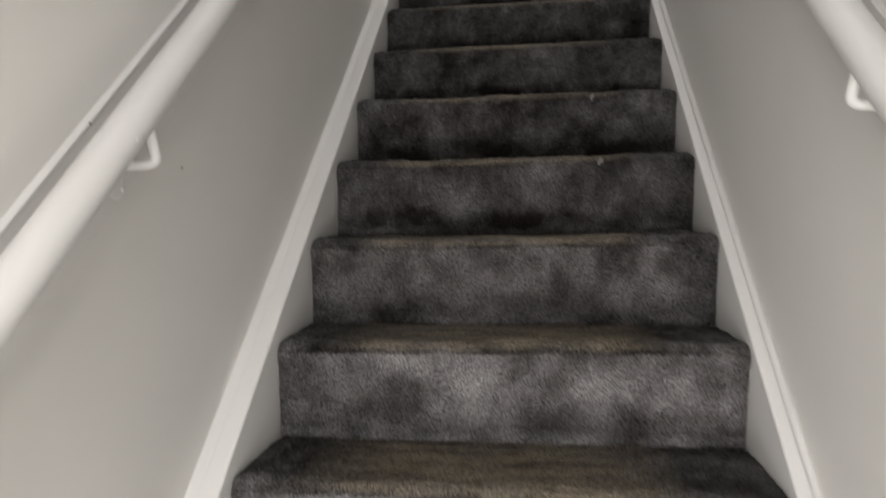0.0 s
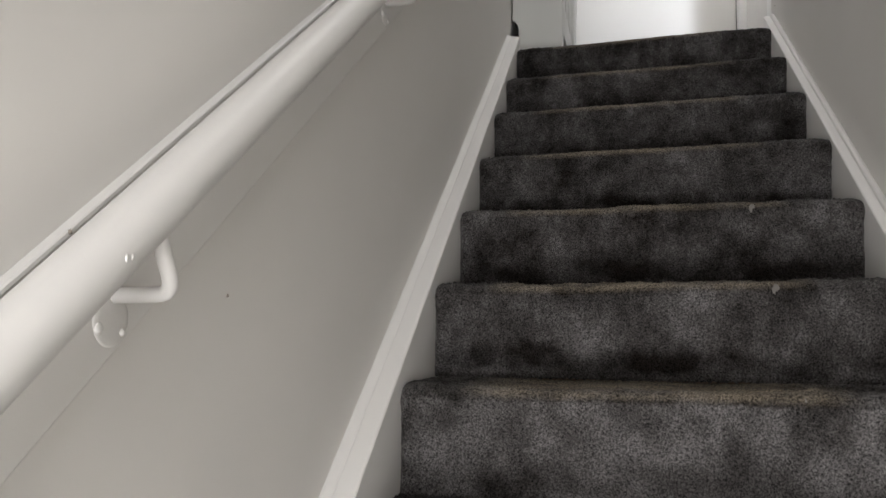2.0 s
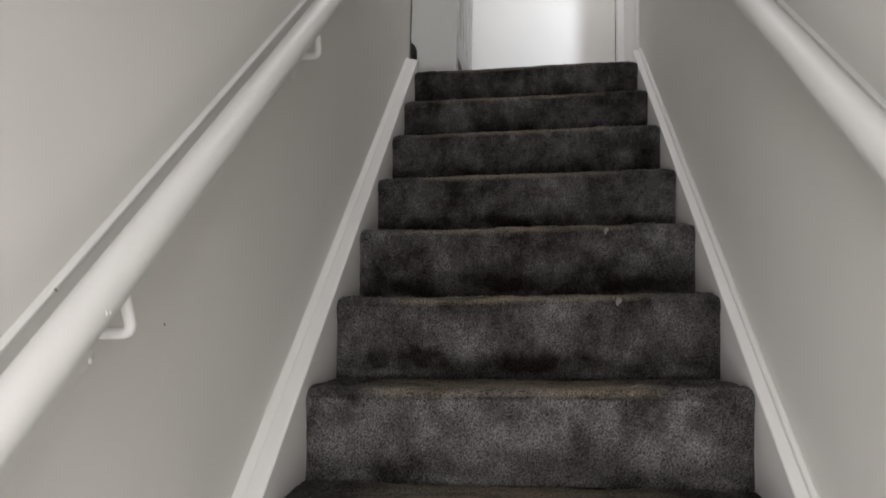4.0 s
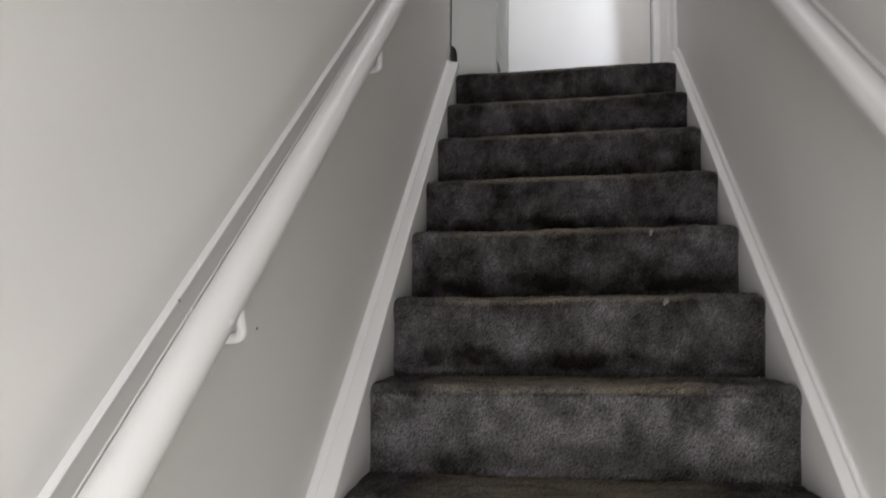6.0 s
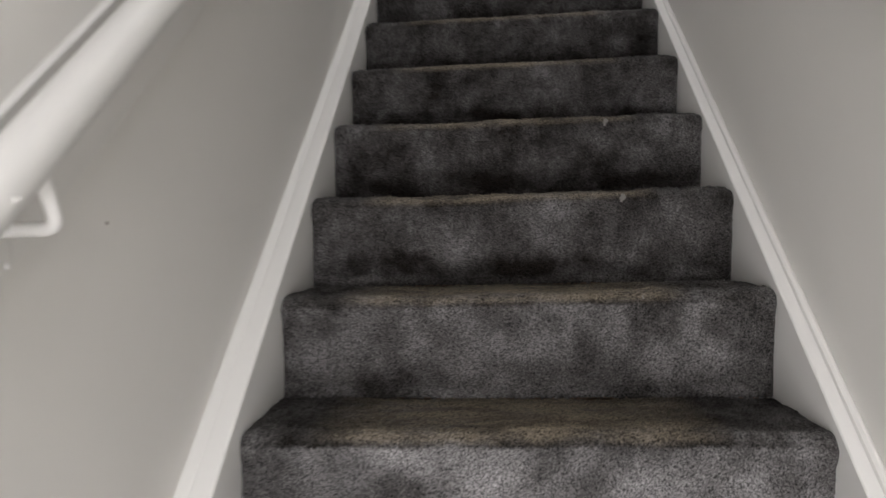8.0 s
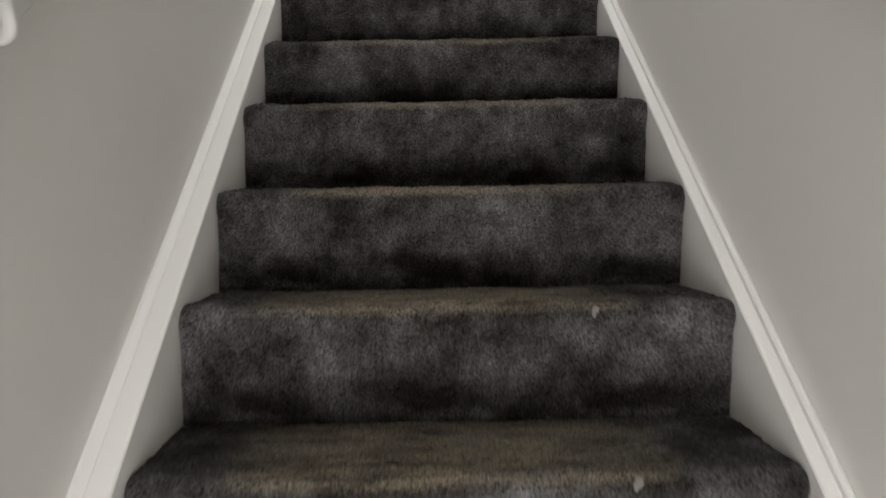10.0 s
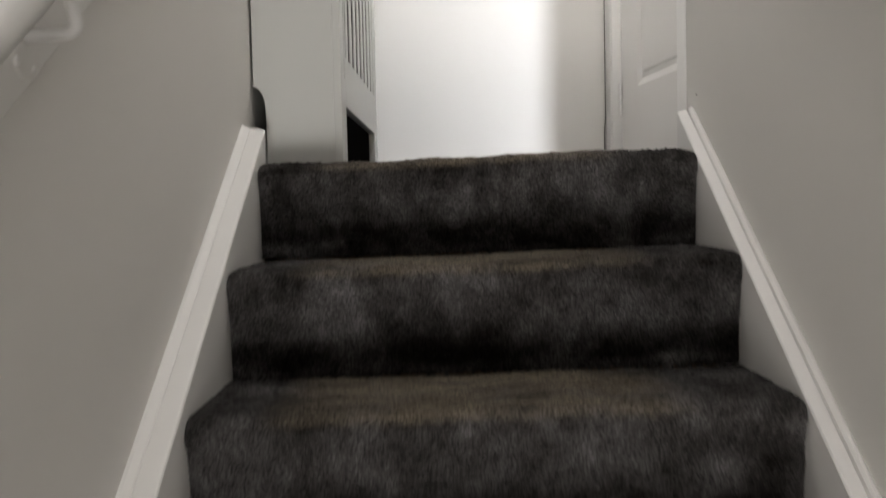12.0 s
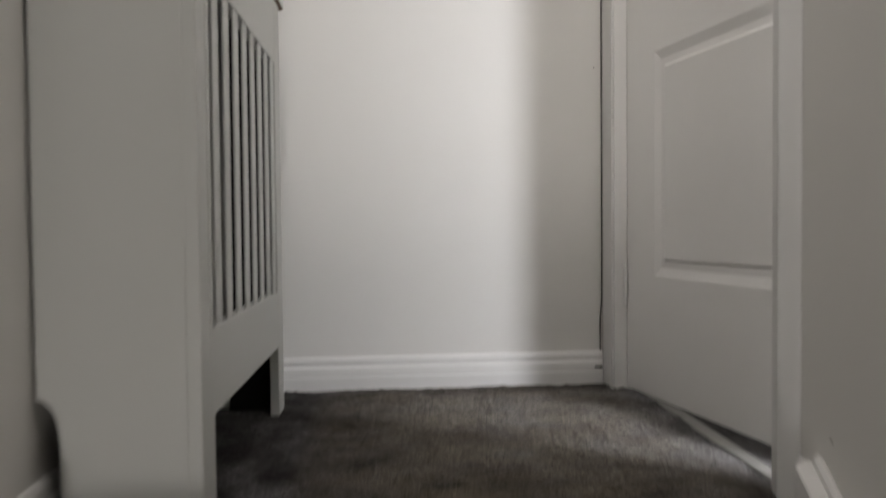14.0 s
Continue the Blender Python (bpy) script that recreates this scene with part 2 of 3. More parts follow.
def step_profile(depth):
    """Tread, round nosing and riser from back to front and down, as (y, z) from the nosing."""
    pts, fine = [], 0.0028
    n = max(2, int((depth - 0.022) / fine))
    pts += [(depth - (depth - 0.022) * i / n, 0.0) for i in range(n)]
    pts += [(0.022 - 0.022 * math.sin(a), -0.022 + 0.022 * math.cos(a)) for a in [math.pi / 2 * i / 7 for i in range(8)]]
    pts += [(0.003, -0.032), (0.008, -0.042)]
    n = 58
    pts += [(0.008 + 0.012 * i / n, -0.042 - (RISE - 0.046) * i / n) for i in range(1, n + 1)]
    return pts


def carpet_step(k, parent):
    depth = GOING + 0.018 if k else 0.10
    prof = step_profile(depth)
    cols = 340 if k < 9 else 30
    bm = bmesh.new()
    layer = bm.verts.layers.float.new("wear")
    pale = bm.verts.layers.float.new("fluff_and_light")
    dark = bm.verts.layers.float.new("dark_band")
    grid = []
    y0, z0 = -k * GOING, TOP - k * RISE
    edge = HALF + 0.0005
    for i in range(cols + 1):
        x = -edge + 2 * edge * i / cols
        ly, lz = cross_lean(x, k)
        out = max(0.0, (abs(x) - (edge - 0.028)) / 0.028)
        drop = 1 - math.sqrt(max(0.0, 1 - out * out))
        col = []
        for j, (py, pz) in enumerate(prof):
            front = 1 - min(1.0, max(0.0, (py - 0.02) / 0.16))
            nx = 0.0 if py > 0.022 else (1.0 if pz < -0.022 else (0.022 - py) / 0.022)
            wx, wy, wz = x, y0 + py - 0.005 + ly, z0 + pz + 0.003 + lz
            h = pile(x, wy, wz)
            mid = max(0.0, 1 - (abs(x + 0.02) / 0.31) ** 4)
            on_tread = 1.0 if 0.014 < py and pz > -0.01 else 0.0
            if k < 9:
                h += tufts(x, wy, wz) * (1 - 0.5 * mid * on_tread) * (1 - 0.6 * out)
            sag = 0.006 * noise.noise(Vector((x * 2.6, k * 3.7, 0.3)))
            wz += (1 - nx) * h + (sag - 0.008 * drop) * front * (1 if pz > -0.06 else max(0.0, 1 + (pz + 0.06) / 0.05))
            wy -= nx * h * 1.2 - 0.006 * drop * nx
            wz -= nx * h * 0.7
            v = bm.verts.new((wx, wy, wz))
            lip = max(0.0, 1 - abs(pz + 0.006) / 0.012) if py <= 0.03 else 0.0
            v[layer] = mid * min(1.0, 0.95 * on_tread + 0.9 * lip)
            low = max(0.0, 1 - abs(pz + RISE - 0.022) / 0.020) * min(1.0, max(0.45 if k > 5 else 0.0, (abs(x) - 0.25) / 0.06))
            pale_foot = low * max(0.0, min(1.0, 0.55 + 1.6 * noise.noise(Vector((x * 14, k * 2.3, pz * 30)))))
            # light painted into the pile colour, stronger on the lower risers
            mottle = noise.noise(Vector((x * 9, k * 5.1, pz * 11))) + 0.6 * noise.noise(Vector((x * 23, k * 3.3, pz * 19)))
            painted_light = min(1.0, max(0.0, (k - 4.4) / 2.6)) * max(0.0, 1 - 0.8 * (x / 0.42) ** 4) * max(0.12, min(1.0, 0.55 + 0.75 * mottle)) * (1.0 if pz < -0.02 else 0.0)
            # ragged dark band low on the riser, broken by gaps
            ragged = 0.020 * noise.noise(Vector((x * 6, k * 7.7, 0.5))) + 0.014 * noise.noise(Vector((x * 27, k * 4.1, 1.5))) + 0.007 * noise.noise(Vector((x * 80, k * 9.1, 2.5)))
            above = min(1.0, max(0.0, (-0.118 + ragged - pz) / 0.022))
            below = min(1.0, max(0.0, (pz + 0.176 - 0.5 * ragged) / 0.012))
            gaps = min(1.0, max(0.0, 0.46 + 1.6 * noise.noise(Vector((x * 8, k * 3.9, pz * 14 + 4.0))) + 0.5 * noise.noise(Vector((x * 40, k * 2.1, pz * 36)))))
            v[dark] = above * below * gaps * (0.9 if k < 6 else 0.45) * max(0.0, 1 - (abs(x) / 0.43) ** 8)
            v[pale] = max(0.6 * pale_foot, painted_light) + (0.10 * max(0.0, min(1.0, 0.3 + 1.2 * mottle)) if k < 5 and -0.12 < pz < -0.02 else 0.0)
            col.append(v)
        grid.append(col)
    for a, b in zip(grid, grid[1:]):
        for j in range(len(prof) - 1):
            bm.faces.new((a[j], a[j + 1], b[j + 1], b[j]))
    bmesh.ops.recalc_face_normals(bm, faces=bm.faces[:])
    # the sheet faces up and out
    if sum(f.normal.z for f in bm.faces) < 0:
        bmesh.ops.reverse_faces(bm, faces=bm.faces[:])
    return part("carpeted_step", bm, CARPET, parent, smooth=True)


stairs = base("staircase", (0, -GOING * STEPS / 2, 0), "straight flight of stairs fully covered in worn dark grey plush carpet", "staircase")
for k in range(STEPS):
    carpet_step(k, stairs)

# solid timber under the carpet
for k in range(STEPS):
    part("timber_step", box(-HALF + 0.004, HALF - 0.004, -k * GOING + 0.06, 0.09 if k == 0 else -(k - 1) * GOING + 0.058, TOP - (k + 1) * RISE - 0.05, TOP - k * RISE - 0.035), MDF, stairs, "bare timber under the carpet")


def string_board(side):
    """Sloping skirting board beside the steps, with a moulded top edge."""
    face, wall = HALF * side, WALL_R if side > 0 else WALL_L
    t = abs(wall - face)
    lift = 0.014 if side > 0 else -0.004
    if side < 0:
        prof = [(0.0, -0.36), (0.0, lift - 0.004), (0.002, lift - 0.001), (0.005, lift), (t - 0.018, lift + 0.003), (t - 0.016, lift + 0.0022), (t - 0.0135, lift + 0.0042),
                (t - 0.009, lift + 0.0062), (t - 0.004, lift + 0.0085), (t, lift + 0.012), (t, -0.36)]
    else:
        prof = [(0.0, -0.36), (0.0, lift - 0.004), (0.002, lift - 0.001), (0.005, lift), (t - 0.017, lift + 0.003), (t - 0.0155, lift - 0.003), (t - 0.0135, lift - 0.0035), (t - 0.012, lift + 0.004),
                (t - 0.008, lift + 0.0085), (t - 0.004, lift + 0.0085), (t, lift + 0.004), (t, -0.36)]

    def at(u, v, end):
        y = 0.102 if end else -2.95
        return (face + side * u, y, TOP + y * SLOPE + v - 0.012 * y)
    return prism(prof, at)


for side in (-1, 1):
    part("string_board", string_board(side), GLOSS, stairs, "white gloss sloping skirting with moulded top edge")

# landing carpet, up to the door threshold
bm = bmesh.new()
layer = bm.verts.layers.float.new("wear")
pale = bm.verts.layers.float.new("fluff_and_light")
x0, x1, y0, y1, nx, ny = WALL_L + 0.002, 0.575, 0.095, FAR - 0.002, 330, 300
grid = []
for i in range(nx + 1):
    x = x0 + (x1 - x0) * i / nx
    col = []
    for j in range(ny + 1):
        y = y0 + (y1 - y0) * j / ny
        ly, lz = cross_lean(max(-HALF, min(HALF, x)), 0)
        fade = max(0.0, 1 - (y - y0) / 0.25)
        edge = min(FAR - y, 1.0)
        near = max(0.0, 1 - (y - y0) / 0.1)
        worn = max(0.0, 1 - (abs(x + 0.02) / 0.31) ** 4)
        sag = 0.006 * noise.noise(Vector((x * 2.6, 0.0, 0.3))) * max(0.0, 1 - (y - 0.015) / 0.16)
        out = min(1.0, max(0.0, (abs(x) - (HALF - 0.028)) / 0.028))
        droop = 0.008 * (1 - math.sqrt(max(0.0, 1 - out * out))) * max(0.0, 1 - (y - 0.015) / 0.16)
        z = TOP + 0.003 + lz * fade + sag - droop + pile(x, y, TOP) + (0.5 + (0.5 - 0.5 * worn) * near) * tufts(x, y, TOP)
        v = bm.verts.new((x, y + ly * fade, z))
        # pool of daylight towards the door, painted into the carpet colour
        painted_light = max(0.0, 1 - ((x - 0.26) / 0.34) ** 2) * max(0.0, min(1.0, (y - 0.3) / 0.2)) * max(0.0, min(1.0, (0.98 - y) / 0.08))
        v[pale] = 0.85 * painted_light * max(0.0, min(1.0, 0.6 + 1.2 * noise.noise(Vector((x * 7, y * 9, 3.1)))))
        v[layer] = near * 0.8 * worn + (1 - near) * 0.6 * max(0.0, 1 - ((x - 0.15) / 0.36) ** 4) * (1.0 if y < 0.95 else 0.5)
        col.append(v)
    grid.append(col)
for a, b in zip(grid, grid[1:]):
    for j in range(ny):
        if a[j].co.y < 0.108 and abs(a[j].co.x) > HALF - 0.004:
            continue
        if a[j].co.x > DOOR_X and not (DOOR_Y0 - 0.02 < a[j].co.y < DOOR_Y1 + 0.02):
            continue
        bm.faces.new((a[j], b[j], b[j + 1], a[j + 1]))
bmesh.ops.delete(bm, geom=[v for v in bm.verts if not v.link_faces], context="VERTS")
thing("floor_landing", bm, CARPET, "dark grey plush landing carpet with brown worn patches", "floor", "structure", smooth=True)
thing("subfloor", box(WALL_L, 0.58, 0.06, FAR, TOP - 0.2, TOP - 0.025), MDF, "timber landing floor under the carpet", "floor", "structure")

# ---- skirting, architrave, door ----
SKIRT = [(0.0, 0.0), (0.015, 0.0), (0.015, 0.034), (0.0135, 0.036), (0.0145, 0.038), (0.013, 0.055), (0.0095, 0.060), (0.0085, 0.063), (0.010, 0.066), (0.0095, 0.074), (0.006, 0.080), (0.0, 0.081)]
bm = prism(SKIRT, lambda u, v, end: (0.476 if end else WALL_L, FAR - u, TOP + v))
far_skirt = thing("baseboard", bm, GLOSS, "low white gloss skirting board with a moulded top", "skirting", "structure")
bm = prism(SKIRT, lambda u, v, end: (WALL_L + u, FAR - 0.016 if end else 0.115, TOP + v))
thing("baseboard", bm, GLOSS, "low white gloss skirting board behind the radiator cover", "skirting", "structure")
part("paint_chip", box(0.455, 0.474, FAR - 0.0162, FAR - 0.013, TOP + 0.041, TOP + 0.047, 0.001), DARK, far_skirt, "small dark chip in the paint")
bm = bmesh.new()
pts = [(0.4765 + 0.0012 * noise.noise(Vector((0, 0, z * 5))) - (0.004 if z < 0.09 else 0.0), FAR - 0.001, TOP + 0.082 + z) for z in [i * 0.04 for i in range(55)]]
tube(pts, 0.0016, 6, bm)
thing("trim", bm, BAR, "thin dark open joint between wall and door frame", "trim", "structure")
part_block = prism([(HALF, 0.1025), (WALL_R - 0.001, 0.1025), (WALL_R - 0.001, 0.150), (0.4630, 0.150)], lambda u, v, end: (u, v, TOP - 0.03 + 0.12 * end))
thing("trim", part_block, GLOSS, "short white skirting return at the head of the stairs", "trim", "structure")

frame_thing = base("door_frame", (0.53, 0.6, TOP), "white painted door frame with flat architraves", "door frame", "structure")
ARCH = 0.478
part("architrave", prism([(0.4635, 0.1505), (DOOR_X, 0.1505), (DOOR_X, 0.207), (0.4720, 0.207), (0.4640, 0.203), (0.4590, 0.198), (0.4568, 0.192), (0.4570, 0.186), (0.4615, 0.1575)], lambda u, v, end: (u, v, TOP + 2.08 * end)), TRIM, frame_thing, "bright white moulded architrave")
part("architrave", box(ARCH, DOOR_X, 0.963, FAR - 0.002, TOP, TOP + 2.08, 0.004), GLOSS, frame_thing)
part("architrave", box(ARCH, DOOR_X, 0.2075, 0.9625, TOP + 2.015, TOP + 2.08, 0.004), GLOSS, frame_thing)
part("lining", box(ARCH + 0.004, 0.572, DOOR_Y0 - 0.025, DOOR_Y0, TOP - 0.005, TOP + 2.02, 0.002), GLOSS, frame_thing)
part("lining", box(ARCH + 0.004, 0.572, DOOR_Y1, DOOR_Y1 + 0.025, TOP - 0.005, TOP + 2.02, 0.002), GLOSS, frame_thing)
part("lining", box(ARCH + 0.004, 0.572, DOOR_Y0, DOOR_Y1, TOP + 1.995, TOP + 2.02, 0.002), GLOSS, frame_thing)
bar = prism([(0.0, 0.0), (0.0, 0.0055), (0.004, 0.0075), (0.026, 0.0075), (0.030, 0.0055), (0.030, 0.0)], lambda u, v, end: (0.508 + u + 0.022 * end, DOOR_Y1 - 0.002 if end else DOOR_Y0 + 0.002, TOP + v))
part("threshold_strip", bar, CARPET_BAR, frame_thing, "flat dull metal carpet bar")


def panel_door():
    """Leaf along +x from the hinge, thickness along +y behind its face at y = 0, with moulded sunk panels."""
    wide, high, thick = 0.690, 1.975, 0.036
    leaf = bmesh.new()
    xs = [0, 0.12, wide - 0.12, wide]
    zs = [0, 0.262, 0.745, 0.900, high - 0.13, high]
    sunk = {(1, 1), (1, 3)}
    for i in range(len(xs) - 1):
        for j in range(len(zs) - 1):
            x0, x1, z0, z1 = xs[i], xs[i + 1], zs[j], zs[j + 1]
            if (i, j) in sunk:
                rings = [(0.0, 0.0), (0.007, 0.002), (0.020, 0.0055), (0.034, 0.0045), (0.040, 0.002)]
                loops = []
                for inset, deep in rings:
                    loops.append([leaf.verts.new(c) for c in ((x0 + inset, deep, z0 + inset), (x1 - inset, deep, z0 + inset), (x1 - inset, deep, z1 - inset), (x0 + inset, deep, z1 - inset))])
                for a, b in zip(loops, loops[1:]):
                    for q in range(4):
                        leaf.faces.new((a[q], a[(q + 1) % 4], b[(q + 1) % 4], b[q]))
                leaf.faces.new(loops[-1])
            else:
                leaf.faces.new([leaf.verts.new(c) for c in ((x0, 0, z0), (x1, 0, z0), (x1, 0, z1), (x0, 0, z1))])
    bmesh.ops.remove_doubles(leaf, verts=leaf.verts[:], dist=1e-5)
    corners = [(0, 0), (wide, 0), (wide, high), (0, high)]
    rim = [leaf.verts.new((x, 0, z)) for x, z in corners]
    rear = [leaf.verts.new((x, thick, z)) for x, z in corners]
    for q in range(4):
        leaf.faces.new((rim[q], rear[q], rear[(q + 1) % 4], rim[(q + 1) % 4]))
    leaf.faces.new(rear[::-1])
    return leaf


door = base("door_1", (0.512, DOOR_Y1 - 0.003, TOP + 0.010), "white moulded panel door standing ajar into the bedroom", "door", "structure")
DOOR_OPEN = 9.6
turn = Matrix.Rotation(radians(-90 + DOOR_OPEN), 4, "Z")
leaf = panel_door()
bmesh.ops.transform(leaf, matrix=Matrix.Translation(door.location) @ turn, verts=leaf.verts[:])
bmesh.ops.recalc_face_normals(leaf, faces=leaf.faces[:])
part("door_leaf", leaf, DOOR, door)
for z in (0.20, 1.0, 1.72):
    part("hinge", tube([(0.506, DOOR_Y1 - 0.006, TOP + z), (0.506, DOOR_Y1 - 0.006, TOP + z + 0.1)], 0.0055, 10), GLOSS, door, "small butt hinge painted over")

# ---- radiator cover ----
cover = base("radiator_cover", (-0.37, 0.52, TOP), "white slatted radiator cabinet standing on the landing carpet", "radiator cover")
CY0, CY1, CH = 0.181, 0.86, 0.843


def front_x(y):
    """The cabinet stands a touch askew."""
    return -0.2775 + (y - CY0) * 0.0225


def skewed(bm):
    for v in bm.verts:
        v.co.x += (v.co.y - CY0) * 0.0225
    return bm


def end_panel(y, thick):
    """Side of the cabinet with a round-headed notch that clears the skirting."""
    xb, xf = -0.470, -0.2955
    outline = [(xf, 0.0), (xf, CH), (xb, CH), (xb, 0.178)]
    outline += [(xb + 0.026 * math.sin(a), 0.178 - 0.055 * (1 - math.cos(a))) for a in [math.pi / 2 * i / 8 for i in range(1, 9)]]
    outline += [(xb + 0.026, 0.0)]
    return prism(outline, lambda u, v, end: (u, y + thick * end, TOP + 0.004 + max(v, 0.006)))


for y in (CY0, CY1 - 0.016):
    part("side_panel", skewed(end_panel(y, 0.016)), COVER, cover)
XF = -0.2775
G0, G1, GZ0, GZ1 = 0.246, 0.795, 0.256, 0.712
LEGZ = 0.143
part("stile", skewed(box(XF - 0.018, XF, CY0 - 0.001, G0, TOP + 0.004, TOP + CH, 0.002)), COVER, cover)
part("stile", skewed(box(XF - 0.018, XF, G1, CY1 + 0.001, TOP + 0.004, TOP + CH, 0.002)), COVER, cover)
part("rail", skewed(box(XF - 0.018, XF, G0 + 0.0003, G1 - 0.0003, TOP + LEGZ, TOP + GZ0, 0.002)), COVER, cover)
part("rail", skewed(box(XF - 0.018, XF, G0 + 0.0003, G1 - 0.0003, TOP + GZ1, TOP + CH, 0.002)), COVER, cover)
part("beading", skewed(box(XF - 0.001, XF + 0.0014, 0.224, 0.230, TOP + 0.205, TOP + 0.77, 0.0015)), COVER, cover)
slats = 8
pitch = (G1 - G0) / slats
for i in range(slats):
    y = G0 + pitch * (i + 0.62)
    part("slat", skewed(box(XF - 0.0050, XF - 0.0015, y - 0.0172, y + 0.0172, TOP + GZ0, TOP + GZ1, 0.0015)), COVER, cover)
part("shelf", skewed(box(-0.4745, XF + 0.006, CY0 - 0.006, 0.902, TOP + CH + 0.0085, TOP + CH + 0.026, 0.003)), COVER, cover)
part("shelf_underside", skewed(box(-0.4735, XF + 0.004, CY0 - 0.004, 0.900, TOP + CH + 0.0045, TOP + CH + 0.008)), MDF, cover, "bare brown board under the shelf")

# three boards added in near black to stand for the cabinet's inner shade
part("back_shade_board", skewed(box(-0.4695, -0.4665, CY0 + 0.017, CY1 - 0.017, TOP + 0.19, TOP + CH, 0.0)), DARK, cover, "added dark board behind the radiator, standing for shade")
part("low_shade_board", skewed(box(-0.4400, -0.4370, CY0 + 0.017, CY1 - 0.017, TOP + 0.006, TOP + 0.155, 0.0)), DARK, cover, "added dark lower board, standing for shade")
part("end_shade_board", skewed(box(-0.3860, -0.2970, CY1 - 0.0195, CY1 - 0.0165, TOP + 0.006, TOP + CH, 0.0)), DARK, cover, "added dark board at the far end, standing for shade")

# radiator inside the cover, its panel coloured near black to stand for shade
radiator = base("radiator", (-0.43, 0.52, TOP + 0.1), "dim white panel radiator inside the cabinet", "radiator")
rad = bmesh.new()
n = 24
outline = [(-0.425 + (0.006 if i % 2 else 0.0), 0.23 + 0.58 * i / n) for i in range(n + 1)] + [(-0.445, 0.81), (-0.445, 0.23)]
prism(outline, lambda u, v, end: (u, v, TOP + (0.72 if end else 0.16)), rad)
part("panel", rad, DARK, radiator, "radiator panel coloured near black as shade")
part("wall_bracket", box(WALL_L, -0.4455, 0.35, 0.38, TOP + 0.3, TOP + 0.6), STEEL, radiator)
part("wall_bracket", box(WALL_L, -0.4455, 0.66, 0.69, TOP + 0.3, TOP + 0.6), STEEL, radiator)

# ---- handrails ----


def on_slope(x, y, h):
    return (x, y, TOP + y * SLOPE + h)


def handrail(side, x, h, radius, y0, y1, bracket_ys, drop, label):
    """Round rail on bent rods; each rod leaves the rail leaning up the flight, turns and runs into the wall."""
    wall = WALL_R if side > 0 else WALL_L
    rail = base("handrail", on_slope(x, (y0 + y1) / 2, h), label, "handrail", group="stair handrails")
    ys = [y0, y0 + 0.004, y0 + 0.012] + [y0 + 0.02 + (y1 - y0 - 0.04) * i / 40 for i in range(41)] + [y1 - 0.012, y1 - 0.004, y1]
    rs = [radius * 0.6, radius * 0.86, radius * 0.97] + [radius] * 41 + [radius * 0.97, radius * 0.86, radius * 0.6]
    part("rail", tube([on_slope(x, y, h) for y in ys], rs, 40, flat=0.8), GLOSS, rail, smooth=True)
    inner = wall - side * 0.008
    for y in bracket_ys:
        b = bmesh.new()
        elbow = Vector(on_slope(x + side * 0.003, y, h - drop))
        top = Vector(on_slope(x, y - 0.040, h - 0.008))
        foot = Vector((inner + side * 0.001, y + 0.002, elbow.z - 0.002))
        above, before = elbow.lerp(top, 0.26), elbow.lerp(foot, 0.26)
        path = [top, above]
        for i in range(1, 7):
            a = i / 7
            path.append(above * (1 - a) ** 2 + elbow * 2 * a * (1 - a) + before * a * a)
        path += [before, foot]
        br = part("bracket", tube(path, 0.0066, 12, b), GLOSS, rail, "white painted bent rod bracket", smooth=True)
        centre = Vector((inner, y, elbow.z - 0.022))
        rose = tube([centre + Vector((side * 0.002, 0, 0)), centre, centre - Vector((side * 0.0008, 0, 0)), centre - Vector((side * 0.0013, 0, 0))], [0.0225, 0.0225, 0.0205, 0.016], 28)
        part("rosette", rose, BOARD, br, "painted-over round fixing plate", smooth=True)
        for a, size in ((205, 0.0052), (325, 0.0036), (85, 0.0030)):
            c = centre - Vector((side * 0.001, 0, 0)) + Vector((0, math.cos(radians(a)), math.sin(radians(a)))) * 0.017
            part("screw", tube([c, c - Vector((side * 0.0012, 0, 0)), c - Vector((side * 0.0022, 0, 0))], [size, size * 0.85, size * 0.4], 10), GLOSS, br, "paint-filled screw head", smooth=True)
    return rail


left_rail = handrail(-1, -0.409, 0.790, 0.0228, -2.72, -0.30, (-2.075, -1.400, -0.732), 0.098, "white gloss round timber handrail on rod brackets")
handrail(1, 0.391, 0.844, 0.0232, -2.72, -0.30, (-2.072, -1.205), 0.090, "white gloss round timber handrail on rod brackets")


def backing_board(side, lift):
    """Flat board along the wall behind a rail, with a thin raised run of paint near its top."""
    wall = WALL_R if side > 0 else WALL_L
    prof = [(0.0, 0.635), (0.006, 0.636), (0.008, 0.639), (0.008, 0.742), (0.0095, 0.7435), (0.0095, 0.7465), (0.008, 0.748), (0.008, 0.777), (0.006, 0.779), (0.0, 0.780)]
    return prism(prof, lambda u, v, end: on_slope(wall - side * u, -0.12 if end else -2.9, v + lift))


plank = thing("handrail_board", backing_board(-1, 0.0), BOARD, "grey painted backing board on the wall behind the handrail", "backing board", group="boards behind the handrails")
bead = prism([(0.0005, 0.7802), (0.0084, 0.7785), (0.0095, 0.7795), (0.0095, 0.7832), (0.008, 0.7850), (0.0005, 0.7865)], lambda u, v, end: on_slope(WALL_L + u, -0.12 if end else -2.9, v))
part("edge_bead", bead, GLOSS, plank, "white painted top edge")
thing("handrail_board", backing_board(1, 0.038), BOARD, "grey painted backing board shaded by the handrail before it", "backing board", group="boards behind the handrails")

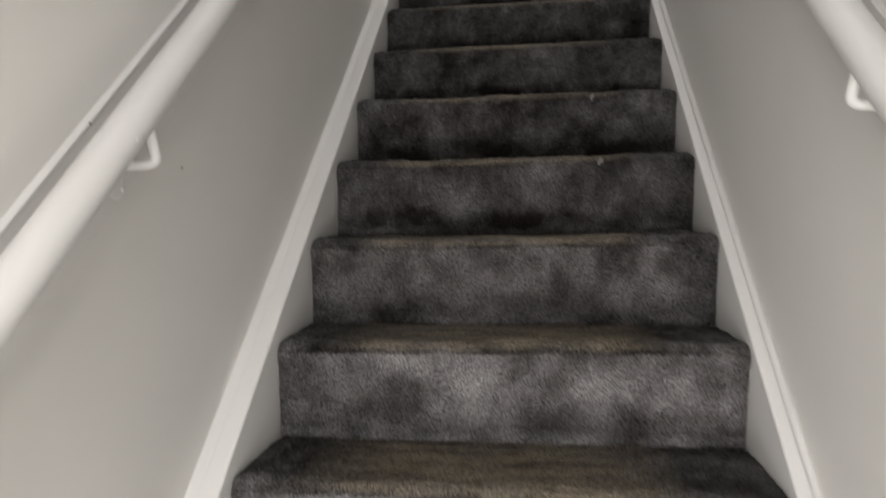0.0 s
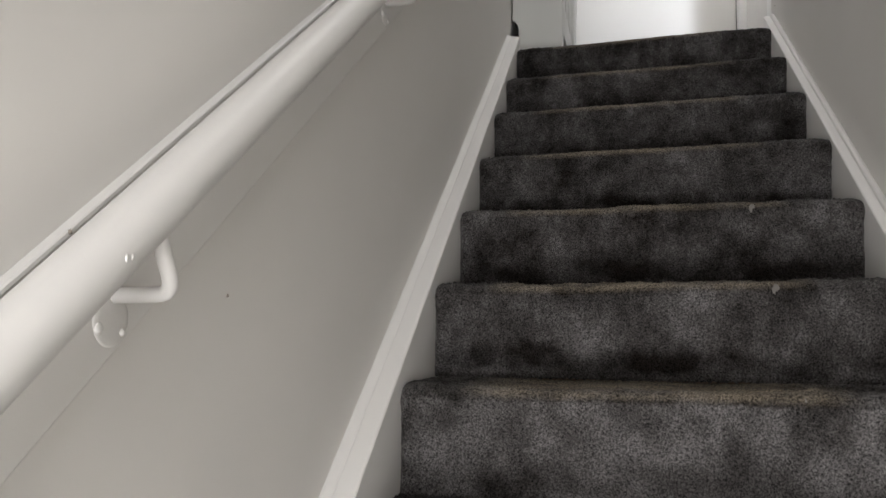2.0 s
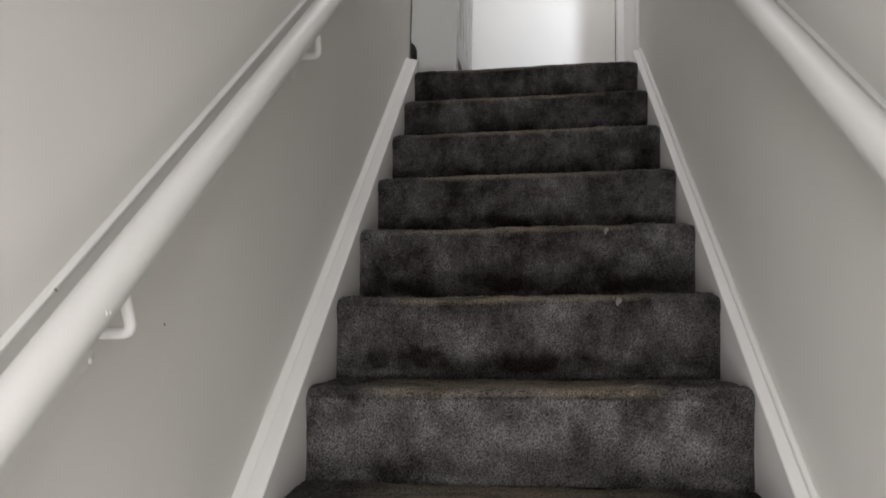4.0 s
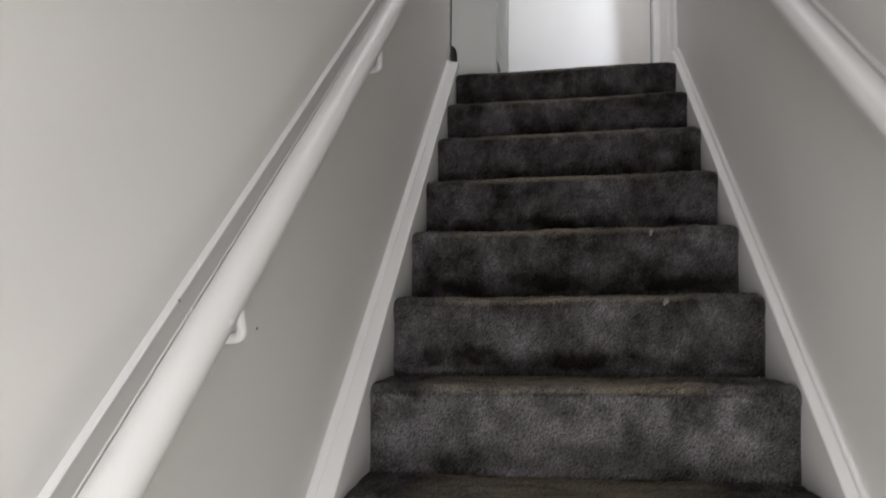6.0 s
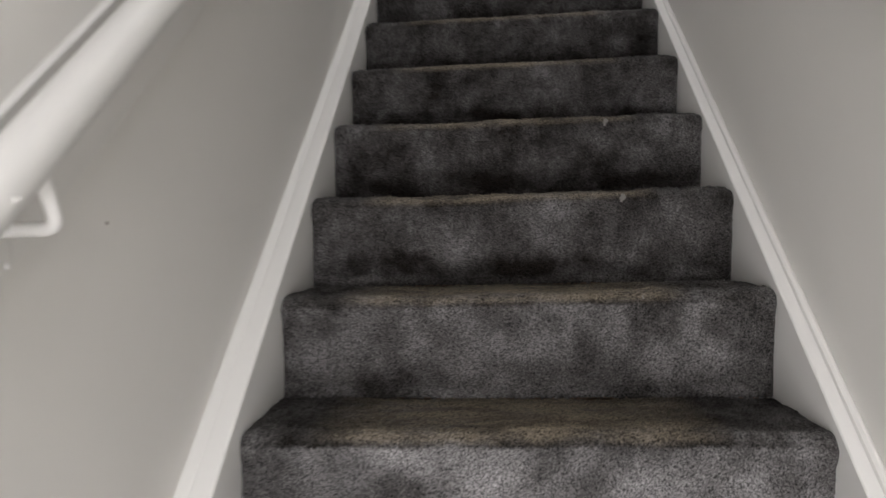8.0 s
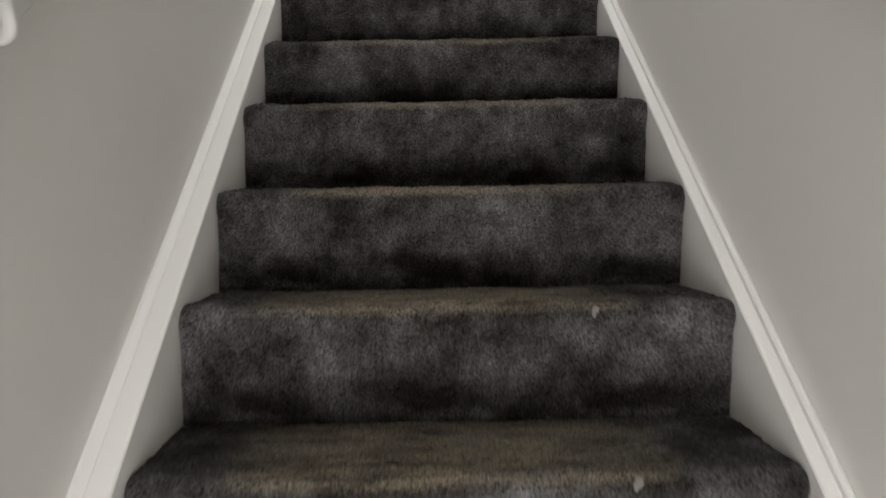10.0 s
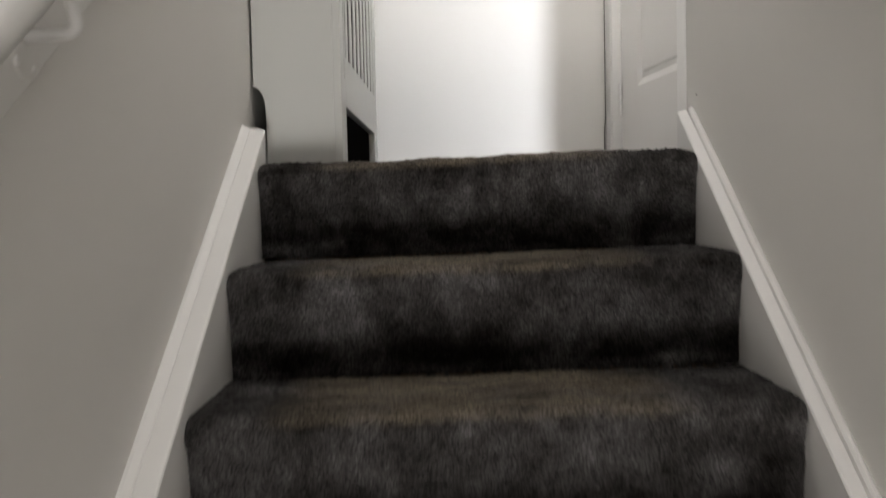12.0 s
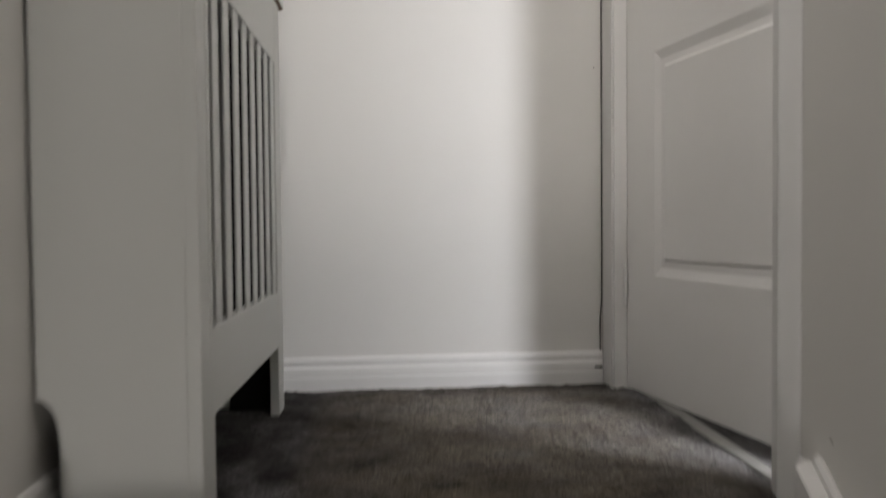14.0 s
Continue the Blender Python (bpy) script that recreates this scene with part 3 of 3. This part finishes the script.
# ---- small marks ----
for x, k, w, h, dz in ((0.211, 4, 0.012, 0.020, -0.015), (0.212, 5, 0.013, 0.020, -0.015), (0.206, 6, 0.007, 0.010, -0.012)):
    ly, lz = cross_lean(x, k)
    b = bmesh.new()
    bmesh.ops.create_icosphere(b, subdivisions=2, radius=1.0, matrix=Matrix.LocRotScale((x, -k * GOING - 0.004 + ly, TOP - k * RISE + dz + lz), None, (w / 2, 0.004, h / 2)))
    for v in b.verts:
        v.co += Vector((noise.noise(v.co * 300), 0.4 * noise.noise(v.co * 260), noise.noise(v.co * 280))) * 0.0025
    thing("lint_tuft", b, LINT, "small pale tuft of lint caught on the step carpet", "lint", group="lint on the steps")


def speck(x, y, z, r):
    b = bmesh.new()
    bmesh.ops.create_icosphere(b, subdivisions=1, radius=r, matrix=Matrix.Translation((x, y, z)))
    for v in b.verts:
        v.co += Vector((0, noise.noise(v.co * 900), noise.noise(v.co * 700))) * r * 0.5
    thing("wall_mark", b, SPECK, "tiny dark speck on the painted wall", "mark", group="specks on the walls")


speck(*on_slope(WALL_L, -1.875, 0.536), 0.0024)
speck(WALL_R, 0.085, TOP + 0.128, 0.0022)
speck(0.4585, FAR, TOP + 0.762, 0.0018)

# nicks in the handrail's paint
for name, y, lift, r, mat, label in (("paint_chip", -2.174, 0.002, 0.0032, GLOSS, "small raised nick in the paint"), ("paint_chip", -2.168, -0.0015, 0.0024, BOARD, "small dull nick in the paint"),
                                     ("paint_chip", -1.998, -0.0105, 0.0026, BAR, "tiny dark chip in the paint")):
    b = bmesh.new()
    out = math.sqrt(max(0.0, 0.0228 ** 2 - (lift * 1.3) ** 2))
    bmesh.ops.create_icosphere(b, subdivisions=2, radius=1.0, matrix=Matrix.LocRotScale(on_slope(-0.409 + out - 0.0002, y, 0.790 + lift), None, (0.0012, r * 0.55, r)))
    part(name, b, mat, left_rail, label, smooth=True)
speck(*on_slope(WALL_L + 0.0098, -2.133, 0.782), 0.0022)

# runs of paint on the board
for y, h, r in ((-2.112, 0.736, 0.0035), (-2.100, 0.7435, 0.003), (-2.322, 0.753, 0.003)):
    b = bmesh.new()
    bmesh.ops.create_icosphere(b, subdivisions=2, radius=1.0, matrix=Matrix.LocRotScale(on_slope(WALL_L + 0.0085, y, h), None, (0.002, r * 0.8, r * 1.5)))
    part("paint_run", b, CHIP, plank, "small white blob of dried paint", smooth=True)
